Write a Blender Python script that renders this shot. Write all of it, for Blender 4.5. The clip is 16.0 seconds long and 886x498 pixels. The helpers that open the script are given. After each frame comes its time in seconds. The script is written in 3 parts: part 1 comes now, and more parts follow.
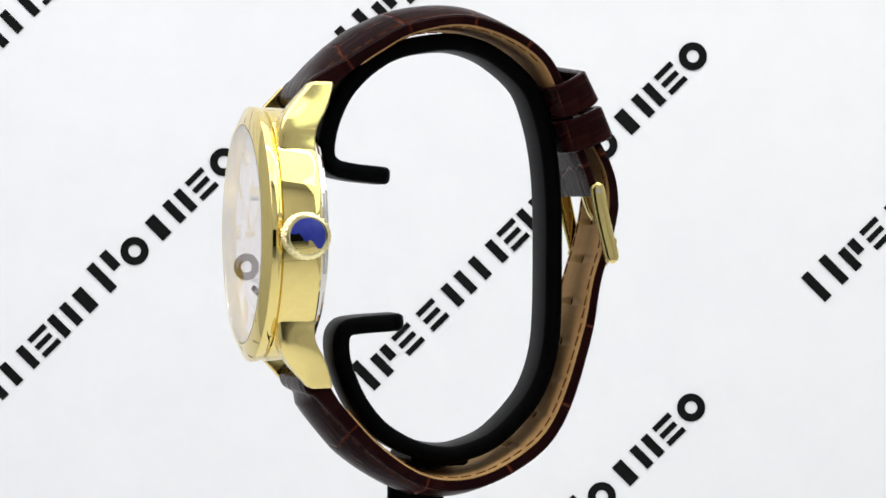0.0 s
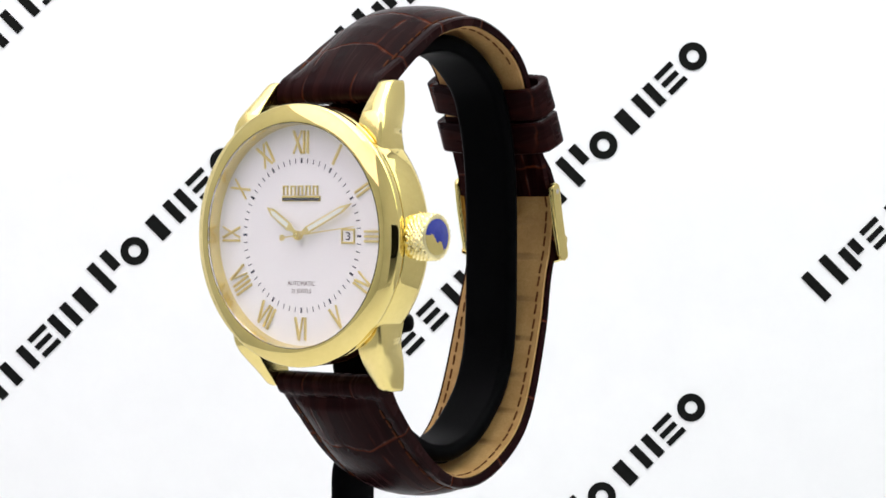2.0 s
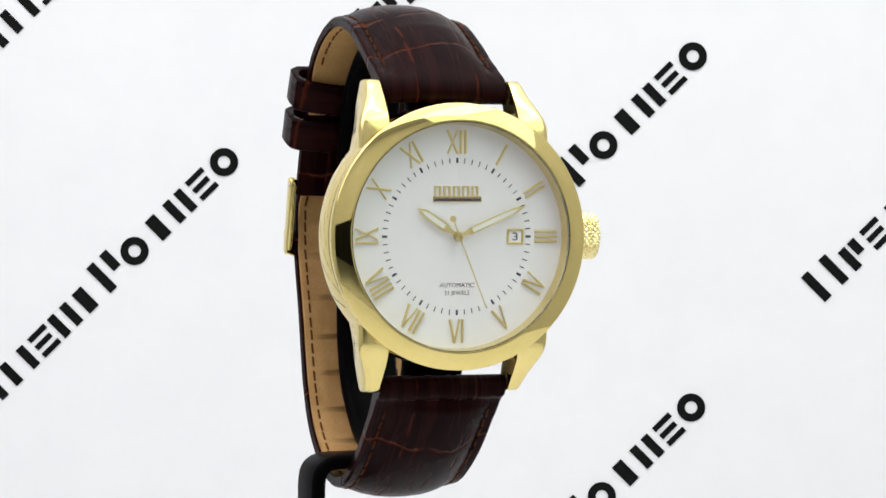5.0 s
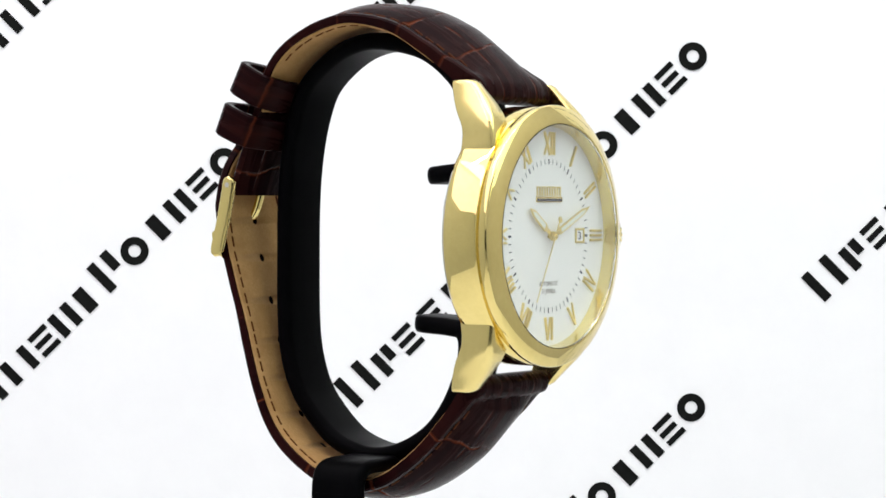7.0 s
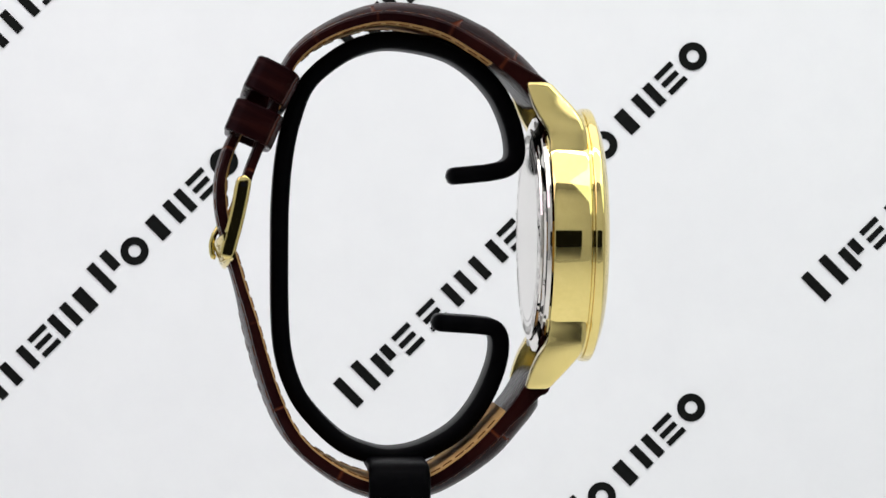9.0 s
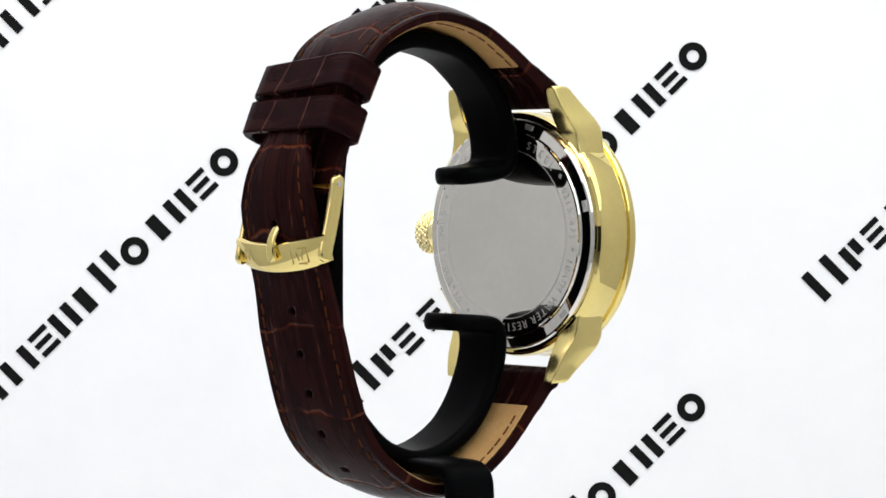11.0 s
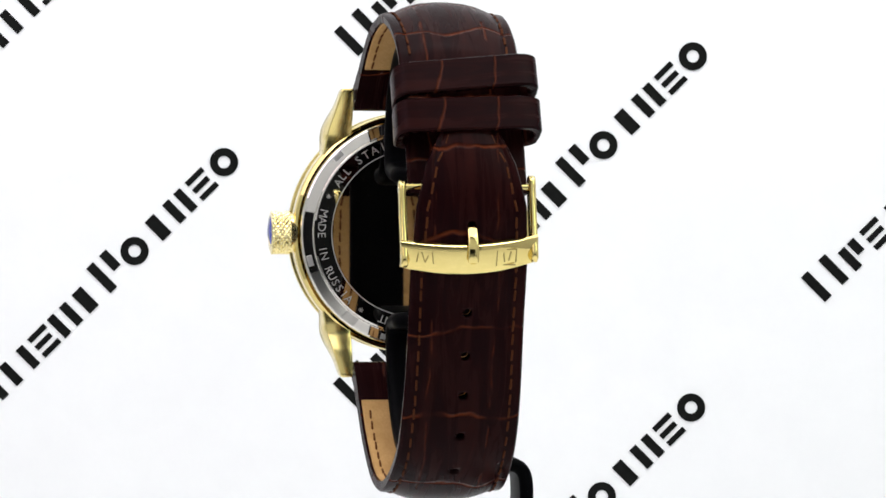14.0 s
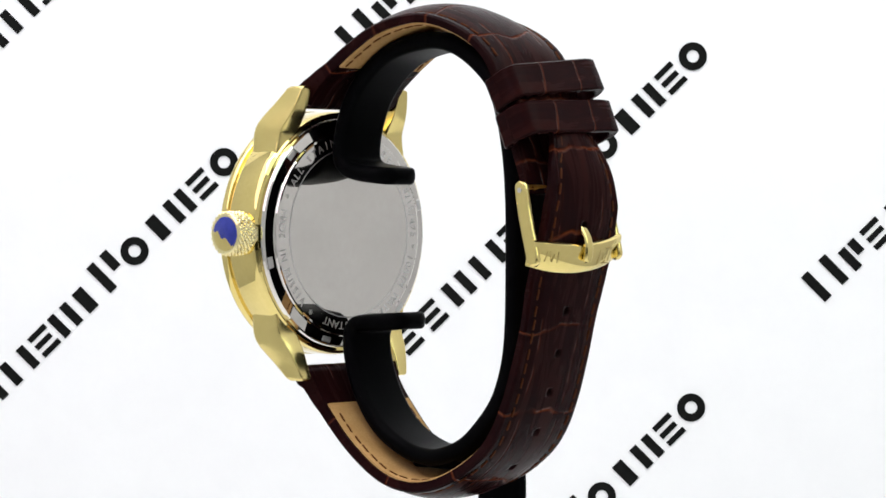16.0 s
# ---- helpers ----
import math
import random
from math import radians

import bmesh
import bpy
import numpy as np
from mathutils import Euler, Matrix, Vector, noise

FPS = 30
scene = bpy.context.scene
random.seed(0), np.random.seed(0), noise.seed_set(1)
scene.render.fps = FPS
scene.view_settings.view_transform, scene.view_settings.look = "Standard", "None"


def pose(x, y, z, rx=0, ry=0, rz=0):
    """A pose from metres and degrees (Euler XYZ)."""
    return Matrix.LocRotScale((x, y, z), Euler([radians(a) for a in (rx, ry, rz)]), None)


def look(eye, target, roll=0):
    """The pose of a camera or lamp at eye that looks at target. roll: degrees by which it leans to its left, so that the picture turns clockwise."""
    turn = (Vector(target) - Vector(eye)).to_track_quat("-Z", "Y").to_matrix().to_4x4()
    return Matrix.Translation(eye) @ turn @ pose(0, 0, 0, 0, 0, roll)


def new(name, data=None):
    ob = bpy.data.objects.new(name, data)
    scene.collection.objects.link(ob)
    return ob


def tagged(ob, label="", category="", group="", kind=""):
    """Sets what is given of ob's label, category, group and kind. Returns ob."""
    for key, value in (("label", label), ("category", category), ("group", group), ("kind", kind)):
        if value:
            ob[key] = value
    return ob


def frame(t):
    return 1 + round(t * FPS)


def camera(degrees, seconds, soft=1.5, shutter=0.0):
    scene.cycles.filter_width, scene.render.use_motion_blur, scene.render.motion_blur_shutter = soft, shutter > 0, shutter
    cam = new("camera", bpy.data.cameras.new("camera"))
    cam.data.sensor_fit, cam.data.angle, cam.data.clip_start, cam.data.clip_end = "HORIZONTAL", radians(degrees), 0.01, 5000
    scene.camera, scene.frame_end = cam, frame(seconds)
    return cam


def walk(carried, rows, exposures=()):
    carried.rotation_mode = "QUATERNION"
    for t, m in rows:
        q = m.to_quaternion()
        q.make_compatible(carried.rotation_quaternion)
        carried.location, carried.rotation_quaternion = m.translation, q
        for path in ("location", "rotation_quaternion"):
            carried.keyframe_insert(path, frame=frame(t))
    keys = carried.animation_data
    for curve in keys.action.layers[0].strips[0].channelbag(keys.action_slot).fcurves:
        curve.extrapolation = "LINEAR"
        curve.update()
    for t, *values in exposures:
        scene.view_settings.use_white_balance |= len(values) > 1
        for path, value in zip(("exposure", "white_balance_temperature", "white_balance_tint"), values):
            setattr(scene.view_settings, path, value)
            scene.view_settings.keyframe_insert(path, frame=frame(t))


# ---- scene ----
H = 0.30                                   # height of the lens above the table
TURN, FRONT = 18.957, 4.0207                # turntable: degrees a second, time at which the dial faces the lens
SECONDS = 16.0
cam = camera(17.823, SECONDS, soft=1.6)
_yaw, _tilt = radians(0.5203), radians(-0.9914)
EYE = (0, -0.4488, H)
AIM = (math.sin(_yaw) * math.cos(_tilt), -0.4488 + math.cos(_yaw) * math.cos(_tilt), H + math.sin(_tilt))
walk(cam, [(0, look(EYE, AIM, 0.1956)), (16, look(EYE, AIM, 0.1956))],
     exposures=[(0, 0.03), (0.5, 0.11), (1.0, 0.2), (2.5, 0.2), (3.0, 0.15), (3.5, 0.06), (4.0, 0.0), (4.3, 0.0), (6.3, 0.2), (7.2, 0.2), (8.0, 0.11),
                (8.7, -0.1), (9.2, -0.05), (11.3, 0.18), (12.5, 0.2), (16, 0.2)])

# ---- light ----
world = bpy.data.worlds.new("world")
scene.world = world
world.use_nodes = True
world.node_tree.nodes["Background"].inputs[0].default_value = (0.9, 0.95, 1.0, 1)
world.node_tree.nodes["Background"].inputs[1].default_value = 0.15


def area_lamp(name, place, target, sx, sy, watts, colour):
    d = bpy.data.lights.new(name, "AREA")
    d.shape, d.size, d.size_y, d.energy, d.color = "RECTANGLE", sx, sy, watts, colour
    ob = new(name, d)
    ob.matrix_world = look(place, target)
    return ob


area_lamp("lamp_top", (0, -0.1, 0.885), (0, -0.1, 0), 0.96, 0.86, 4.7, (0.965, 0.98, 0.985))
area_lamp("lamp_strip", (0, -0.08, 0.87), (0, -0.08, 0), 0.9, 0.035, 1.1, (0.97, 0.97, 1.0))
# unseen side lamps; pink and green tints stand in for the lens's colour shading
area_lamp("lamp_left", (-0.465, -0.1, 0.66), (0, 0.12, 0.3), 0.85, 0.4, 1.6, (1.0, 0.82, 1.0))
area_lamp("lamp_right", (0.465, -0.1, 0.66), (0, 0.12, 0.3), 0.85, 0.4, 1.6, (0.80, 1.0, 0.89))


# ---- materials ----
def material(name, colour, rough=0.5, metal=0.0, **inputs):
    m = bpy.data.materials.new(name)
    m.use_nodes = True
    b = m.node_tree.nodes["Principled BSDF"]
    b.inputs["Base Color"].default_value = (*colour, 1)
    b.inputs["Roughness"].default_value = rough
    b.inputs["Metallic"].default_value = metal
    for k, v in inputs.items():
        b.inputs[k.replace("_", " ")].default_value = v
    return m


def node(m, kind, **values):
    n = m.node_tree.nodes.new(kind)
    for k, v in values.items():
        n.inputs[k.replace("_", " ")].default_value = v
    return n


def join(m, a, b):
    m.node_tree.links.new(a, b)


def shader(m):
    return m.node_tree.nodes["Principled BSDF"]


def grain(m, scale, low, high, bump=0.0, distance=0.0001, rough=None, stretch=(1, 1, 1)):
    """Two scales of noise on the colour, the roughness and the relief."""
    co = node(m, "ShaderNodeTexCoord")
    mp = node(m, "ShaderNodeMapping", Scale=stretch)
    join(m, co.outputs["Object"], mp.inputs["Vector"])
    n1 = node(m, "ShaderNodeTexNoise", Scale=scale, Detail=6.0, Roughness=0.65)
    n2 = node(m, "ShaderNodeTexNoise", Scale=scale * 0.12, Detail=3.0)
    join(m, mp.outputs[0], n1.inputs["Vector"])
    join(m, mp.outputs[0], n2.inputs["Vector"])
    mix = node(m, "ShaderNodeMath")
    mix.operation = "MULTIPLY"
    join(m, n1.outputs["Fac"], mix.inputs[0])
    join(m, n2.outputs["Fac"], mix.inputs[1])
    ramp = node(m, "ShaderNodeValToRGB")
    ramp.color_ramp.elements[0].position, ramp.color_ramp.elements[1].position = 0.12, 0.42
    ramp.color_ramp.elements[0].color, ramp.color_ramp.elements[1].color = (*low, 1), (*high, 1)
    join(m, mix.outputs[0], ramp.inputs[0])
    join(m, ramp.outputs[0], shader(m).inputs["Base Color"])
    if rough:
        mr = node(m, "ShaderNodeMapRange", To_Min=rough[0], To_Max=rough[1])
        join(m, n1.outputs["Fac"], mr.inputs["Value"])
        join(m, mr.outputs[0], shader(m).inputs["Roughness"])
    if bump:
        bp = node(m, "ShaderNodeBump", Strength=bump, Distance=distance)
        join(m, n1.outputs["Fac"], bp.inputs["Height"])
        join(m, bp.outputs[0], shader(m).inputs["Normal"])
    return m


GOLD = grain(material("gold_polished", (0.86, 0.72, 0.31), 0.04, 1.0), 900, (0.75, 0.605, 0.22), (0.81, 0.66, 0.26), rough=(0.02, 0.06))
GOLD_SATIN = grain(material("gold_satin", (0.84, 0.70, 0.30), 0.2, 1.0), 1500, (0.82, 0.69, 0.30), (0.87, 0.74, 0.34), 0.05, 0.00001, rough=(0.18, 0.28))
GOLD_WORN = material("gold_engraved", (0.42, 0.33, 0.13), 0.45, 1.0)
GOLD_KNURL = material("gold_knurl", (0.90, 0.79, 0.42), 0.2, 1.0)
GOLD_APPLIED = grain(material("gold_applied", (0.86, 0.72, 0.31), 0.35, 1.0), 3000, (0.80, 0.66, 0.27), (0.87, 0.74, 0.34), rough=(0.3, 0.42))
STEEL = grain(material("steel_mirror", (0.72, 0.70, 0.68), 0.04, 1.0), 700, (0.68, 0.65, 0.60), (0.73, 0.70, 0.65), rough=(0.012, 0.045))
FROST = material("steel_frosted", (0.55, 0.54, 0.53), 0.5, 1.0)
GOLD_LUG = grain(material("gold_lug", (0.85, 0.71, 0.31), 0.12, 1.0), 1200, (0.76, 0.615, 0.23), (0.82, 0.67, 0.27), rough=(0.15, 0.24))
DIAL = grain(material("dial_white", (0.80, 0.79, 0.79), 0.4), 4000, (0.85, 0.84, 0.825), (0.90, 0.885, 0.87), 0.03, 0.00001, rough=(0.3, 0.42))
LUME = material("lume", (0.80, 0.82, 0.72), 0.6)
INK = material("dial_ink", (0.015, 0.018, 0.04), 0.5)
INK_BROWN = material("dial_ink_brown", (0.10, 0.05, 0.03), 0.5)
ENAMEL = grain(material("blue_enamel", (0.02, 0.035, 0.35), 0.25), 900, (0.012, 0.022, 0.22), (0.024, 0.038, 0.31))
STAND = grain(material("black_plastic", (0.005, 0.005, 0.005), 0.34, Specular_IOR_Level=0.012), 1800, (0.0014, 0.0014, 0.0017), (0.0028, 0.0028, 0.0032), 0.06, 0.00003, rough=(0.28, 0.42))
LINING = grain(material("tan_lining", (0.42, 0.25, 0.11), 0.75, Specular_IOR_Level=0.12), 2600, (0.40, 0.225, 0.08), (0.53, 0.32, 0.13), 0.3, 0.0001, stretch=(1, 0.8, 1))
THREAD = grain(material("brown_thread", (0.13, 0.045, 0.015), 0.8, Specular_IOR_Level=0.05), 5000, (0.042, 0.013, 0.005), (0.115, 0.037, 0.012), 0.3, 0.00005)
THREAD_DARK = grain(material("dark_thread", (0.10, 0.04, 0.02), 0.8, Specular_IOR_Level=0.05), 5000, (0.07, 0.022, 0.008), (0.14, 0.05, 0.018), 0.3, 0.00005)
EDGE = grain(material("leather_edge", (0.020, 0.009, 0.007), 0.6, Specular_IOR_Level=0.2), 2500, (0.014, 0.006, 0.005), (0.032, 0.014, 0.010), 0.3, 0.00005)
CLOTH = grain(material("white_backdrop_sheet", (0.86, 0.86, 0.86), 0.9), 60, (0.83, 0.83, 0.835), (0.87, 0.87, 0.87))
TABLE = grain(material("white_table_sheet", (0.82, 0.82, 0.82), 0.7), 40, (0.78, 0.78, 0.78), (0.84, 0.84, 0.84))
# tent cloth: grey base colour stands in for dimmer surroundings in the metal
WALL = grain(material("grey_tent_cloth", (0.82, 0.82, 0.82), 0.9), 50, (0.46, 0.46, 0.46), (0.52, 0.52, 0.52))
PRINT = grain(material("black_print", (0.008, 0.009, 0.008), 0.6, Specular_IOR_Level=0.1), 300, (0.003, 0.0035, 0.003), (0.006, 0.006, 0.0055))
ROOM = material("dark_room_wall", (0.03, 0.03, 0.03), 0.8)

GLASS = bpy.data.materials.new("watch_glass")
GLASS.use_nodes = True
_b = shader(GLASS)
_b.inputs["Base Color"].default_value = (1, 1, 1, 1)
_b.inputs["Roughness"].default_value = 0.0
_b.inputs["Transmission Weight"].default_value = 1.0
_b.inputs["IOR"].default_value = 1.5


def leather(name, length_cell, offset, strength=0.8, creases=0.6):
    """Embossed reptile-grain leather on UV (metres along, metres across): scale seams, creases and fine pores."""
    m = material(name, (0.03, 0.01, 0.008), 0.38, Specular_IOR_Level=0.03)
    uv = node(m, "ShaderNodeUVMap")
    wob = node(m, "ShaderNodeTexNoise", Scale=80.0, Detail=3.0)
    join(m, uv.outputs[0], wob.inputs["Vector"])
    sub = node(m, "ShaderNodeVectorMath")
    sub.operation = "MULTIPLY_ADD"
    sub.inputs[1].default_value = (0.0085, 0.0030, 0)
    join(m, wob.outputs["Color"], sub.inputs[0])
    join(m, uv.outputs[0], sub.inputs[2])
    mp = node(m, "ShaderNodeMapping", Scale=(1, 1, 1), Location=offset)
    join(m, sub.outputs[0], mp.inputs["Vector"])
    swap = node(m, "ShaderNodeTexBrick", Scale=1.0, Mortar_Size=0.00042, Mortar_Smooth=1.0, Brick_Width=length_cell, Row_Height=0.06)
    swap.inputs["Color1"].default_value = (0.55, 0.55, 0.55, 1)
    swap.inputs["Color2"].default_value = (1, 1, 1, 1)
    join(m, mp.outputs[0], swap.inputs["Vector"])
    along = node(m, "ShaderNodeTexBrick", Scale=1.0, Mortar_Size=0.0003, Mortar_Smooth=1.0, Brick_Width=0.5, Row_Height=0.0097)
    join(m, mp.outputs[0], along.inputs["Vector"])
    # soft streaks along the strap and fine pores
    mp2 = node(m, "ShaderNodeMapping", Scale=(60, 420, 1))
    join(m, uv.outputs[0], mp2.inputs["Vector"])
    streak = node(m, "ShaderNodeTexNoise", Scale=1.0, Detail=5.0, Roughness=0.6, Distortion=0.8)
    join(m, mp2.outputs[0], streak.inputs["Vector"])
    pores = node(m, "ShaderNodeTexNoise", Scale=3500.0, Detail=3.0)
    join(m, uv.outputs[0], pores.inputs["Vector"])
    ramp = node(m, "ShaderNodeValToRGB")
    e = ramp.color_ramp.elements
    e[0].position, e[0].color = 0.42, (0.0085, 0.0019, 0.0024, 1)
    e[1].position, e[1].color = 0.82, (0.025, 0.0052, 0.0040, 1)
    join(m, streak.outputs["Fac"], ramp.inputs[0])
    seam = node(m, "ShaderNodeMix")
    seam.data_type = "RGBA"
    seam.inputs[7].default_value = (0.115, 0.026, 0.009, 1)
    join(m, ramp.outputs[0], seam.inputs[6])
    # seams fade in and out
    fade = node(m, "ShaderNodeTexNoise", Scale=220.0, Detail=1.0)
    join(m, uv.outputs[0], fade.inputs["Vector"])
    fr = node(m, "ShaderNodeMapRange", From_Min=0.36, From_Max=0.58, To_Min=0.05, To_Max=strength)
    join(m, fade.outputs["Fac"], fr.inputs["Value"])
    mul = node(m, "ShaderNodeMath")
    mul.operation = "MULTIPLY"
    join(m, swap.outputs["Fac"], mul.inputs[0])
    join(m, fr.outputs[0], mul.inputs[1])
    fr2 = node(m, "ShaderNodeMapRange", From_Min=0.46, From_Max=0.58, To_Min=0.0, To_Max=creases)
    join(m, fade.outputs["Fac"], fr2.inputs["Value"])
    mul2 = node(m, "ShaderNodeMath")
    mul2.operation = "MULTIPLY"
    join(m, along.outputs["Fac"], mul2.inputs[0])
    join(m, fr2.outputs[0], mul2.inputs[1])
    both = node(m, "ShaderNodeMath")
    both.operation = "MAXIMUM"
    join(m, mul.outputs[0], both.inputs[0])
    join(m, mul2.outputs[0], both.inputs[1])
    join(m, both.outputs[0], seam.inputs[0])
    join(m, seam.outputs[2], shader(m).inputs["Base Color"])
    b1 = node(m, "ShaderNodeBump", Strength=0.8, Distance=0.0004)
    b1.invert = True
    join(m, both.outputs[0], b1.inputs["Height"])
    b2 = node(m, "ShaderNodeBump", Strength=0.35, Distance=0.0001)
    join(m, streak.outputs["Fac"], b2.inputs["Height"])
    join(m, b1.outputs[0], b2.inputs["Normal"])
    b3 = node(m, "ShaderNodeBump", Strength=0.2, Distance=0.00004)
    join(m, pores.outputs["Fac"], b3.inputs["Height"])
    join(m, b2.outputs[0], b3.inputs["Normal"])
    join(m, b3.outputs[0], shader(m).inputs["Normal"])
    mr = node(m, "ShaderNodeMapRange", To_Min=0.20, To_Max=0.34)
    join(m, streak.outputs["Fac"], mr.inputs["Value"])
    join(m, mr.outputs[0], shader(m).inputs["Roughness"])
    return m


LEATHER_UP = leather("brown_leather", 0.0105, (0.0035, 0.032, 0))
LEATHER_LOW = leather("brown_leather_long", 0.0135, (0.0045, 0.032, 0), 0.8, 0.3)

# ---- mesh helpers (millimetres in, metres out) ----
MM = 0.001


def part(name, bm, mat, parent=None, label="", smooth=True, sharp=32):
    """Links a bmesh as one mesh object under a thing or a part."""
    bmesh.ops.recalc_face_normals(bm, faces=bm.faces)
    me = bpy.data.meshes.new(name)
    bm.to_mesh(me)
    bm.free()
    if mat is not None:
        me.materials.append(mat)
    if smooth:
        me.polygons.foreach_set("use_smooth", [True] * len(me.polygons))
        me.set_sharp_from_angle(angle=radians(sharp))
    ob = new(name, me)
    ob.parent = parent
    return tagged(ob, label)


def share(ob, name, parent, m):
    """Another object on the same mesh."""
    o = new(name, ob.data)
    o.parent = parent
    o.matrix_basis = m
    return o


def lathe(profile, cx, cz, n=120, closed=False):
    """Turns (radius, y) points about the line x = cx, z = cz."""
    bm = bmesh.new()
    rings = []
    for r, y in profile:
        if r < 1e-6:
            rings.append([bm.verts.new((cx * MM, y * MM, cz * MM))])
        else:
            rings.append([bm.verts.new(((cx + r * math.cos(2 * math.pi * k / n)) * MM, y * MM,
                                        (cz + r * math.sin(2 * math.pi * k / n)) * MM)) for k in range(n)])
    pairs = list(zip(rings, rings[1:])) + ([(rings[-1], rings[0])] if closed else [])
    for a, b in pairs:
        for k in range(n):
            j = (k + 1) % n
            if len(a) == 1:
                bm.faces.new((a[0], b[k], b[j]))
            elif len(b) == 1:
                bm.faces.new((a[k], a[j], b[0]))
            else:
                bm.faces.new((a[k], a[j], b[j], b[k]))
    return bm


def add_box(bm, size, m, bevel=0.0, segments=1):
    """A box of that size (mm) at the pose m (in mm), edges bevelled."""
    b = bmesh.new()
    bmesh.ops.create_cube(b, size=1.0)
    bmesh.ops.scale(b, vec=size, verts=b.verts)
    if bevel:
        bmesh.ops.bevel(b, geom=b.edges[:], offset=bevel, segments=segments, affect="EDGES", profile=0.5)
    bmesh.ops.transform(b, matrix=m, verts=b.verts)
    bmesh.ops.scale(b, vec=(MM, MM, MM), verts=b.verts)
    me = bpy.data.meshes.new("tmp")
    b.to_mesh(me)
    b.free()
    bm.from_mesh(me)
    bpy.data.meshes.remove(me)


def box(size, m, bevel=0.0, segments=1):
    bm = bmesh.new()
    add_box(bm, size, m, bevel, segments)
    return bm


def add_prism(bm, outline, y0, y1):
    """A prism over a closed outline in (x, z), from y0 to y1, in mm."""
    a = [bm.verts.new((x * MM, y0 * MM, z * MM)) for x, z in outline]
    b = [bm.verts.new((x * MM, y1 * MM, z * MM)) for x, z in outline]
    n = len(outline)
    bm.faces.new(a)
    bm.faces.new(b[::-1])
    for k in range(n):
        bm.faces.new((a[k], b[k], b[(k + 1) % n], a[(k + 1) % n]))


def spline(points, step):
    """A smooth path through 2D points, with samples about `step` apart, and their arc lengths."""
    p = [Vector(q) for q in points]
    p = [p[0] * 2 - p[1]] + p + [p[-1] * 2 - p[-2]]
    out = []
    for i in range(1, len(p) - 2):
        n = max(2, int((p[i + 1] - p[i]).length / step))
        for k in range(n):
            t = k / n
            out.append(0.5 * ((2 * p[i]) + (p[i + 1] - p[i - 1]) * t + (2 * p[i - 1] - 5 * p[i] + 4 * p[i + 1] - p[i + 2]) * t * t
                              + (3 * p[i] - p[i - 1] - 3 * p[i + 1] + p[i + 2]) * t ** 3))
    out.append(p[-2])
    s = [0.0]
    for a, b in zip(out, out[1:]):
        s.append(s[-1] + (b - a).length)
    return out, s


def lerp_table(table, s):
    for (a, *u), (b, *v) in zip(table, table[1:]):
        if s <= b:
            t = max(0.0, (s - a) / (b - a))
            return [x + (y - x) * t for x, y in zip(u, v)]
    return list(table[-1][1:])


def letters(text, size, extrude, align="CENTER"):
    """The built-in font as a mesh in the xy plane, metres; size = height of the type in mm."""
    c = bpy.data.curves.new("t", "FONT")
    c.body, c.size, c.extrude, c.align_x, c.align_y, c.resolution_u = text, size * MM, extrude * MM, align, "BOTTOM_BASELINE", 3
    o = bpy.data.objects.new("t", c)
    scene.collection.objects.link(o)
    me = bpy.data.meshes.new_from_object(o.evaluated_get(bpy.context.evaluated_depsgraph_get()))
    bpy.data.objects.remove(o)
    bpy.data.curves.remove(c)
    return me


def lettering(name, text, size, extrude, m, mat, parent, widen=1.0):
    me = letters(text, size, extrude)
    me.transform(m @ Matrix.Diagonal((widen, 1, 1, 1)))
    me.materials.clear()
    me.materials.append(mat)
    me.name = name
    ob = new(name, me)
    ob.parent = parent
    return ob


# ---- the photo tent ----
X0, X1, Y0, Y1, Z1 = -0.5, 0.5, -0.66, 0.35, 0.9


def slab(name, x0, x1, y0, y1, z0, z1, mat, parent=None, kind="structure"):
    bm = box(((x1 - x0) * 1000, (y1 - y0) * 1000, (z1 - z0) * 1000),
             Matrix.Translation(((x0 + x1) * 500, (y0 + y1) * 500, (z0 + z1) * 500)))
    ob = part(name, bm, mat, parent, smooth=False)
    return tagged(ob, kind=kind) if parent is None else ob


tagged(slab("floor", X0 - 0.3, X1 + 0.3, -1.6, Y1 + 0.1, -0.03, 0.0, TABLE), "white matt table top under the stand", "table top")
backdrop = tagged(slab("backdrop", X0, X1, Y1, Y1 + 0.01, 0.0, Z1, CLOTH), "white backdrop sheet with black diagonal print", "backdrop")
# unseen sides and top, greyed so that gold and steel reflect less light
tagged(slab("wall_left", X0 - 0.01, X0, Y0, Y1, 0.0, Z1, WALL), "unseen grey tent side that dims the reflections", "wall")
tagged(slab("wall_right", X1, X1 + 0.01, Y0, Y1, 0.0, Z1, WALL), "unseen grey tent side that dims the reflections", "wall")
tagged(slab("ceiling", X0, X1, Y0, Y1, Z1, Z1 + 0.01, WALL), "unseen grey tent top that dims the reflections", "ceiling")
# unseen front cloth behind the lens; the opening is sized for dark reflections
OX, OZ0, OZ1 = 0.3, H - 0.27, H + 0.05
front = tagged(slab("wall_front", X0, -OX, Y0 - 0.01, Y0, 0.0, Z1, WALL), "unseen grey front cloth, its opening gives dark reflections", "wall")
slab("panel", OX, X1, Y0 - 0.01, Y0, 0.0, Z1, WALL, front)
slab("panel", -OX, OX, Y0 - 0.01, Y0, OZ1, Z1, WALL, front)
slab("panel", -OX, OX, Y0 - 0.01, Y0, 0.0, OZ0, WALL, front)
# added dark wall: what case band and case back mirror through the opening
tagged(slab("wall_room", -1.2, 1.2, -1.62, -1.6, -0.03, 1.4, ROOM), "unseen dark wall behind the opening, added for dark reflections", "wall")

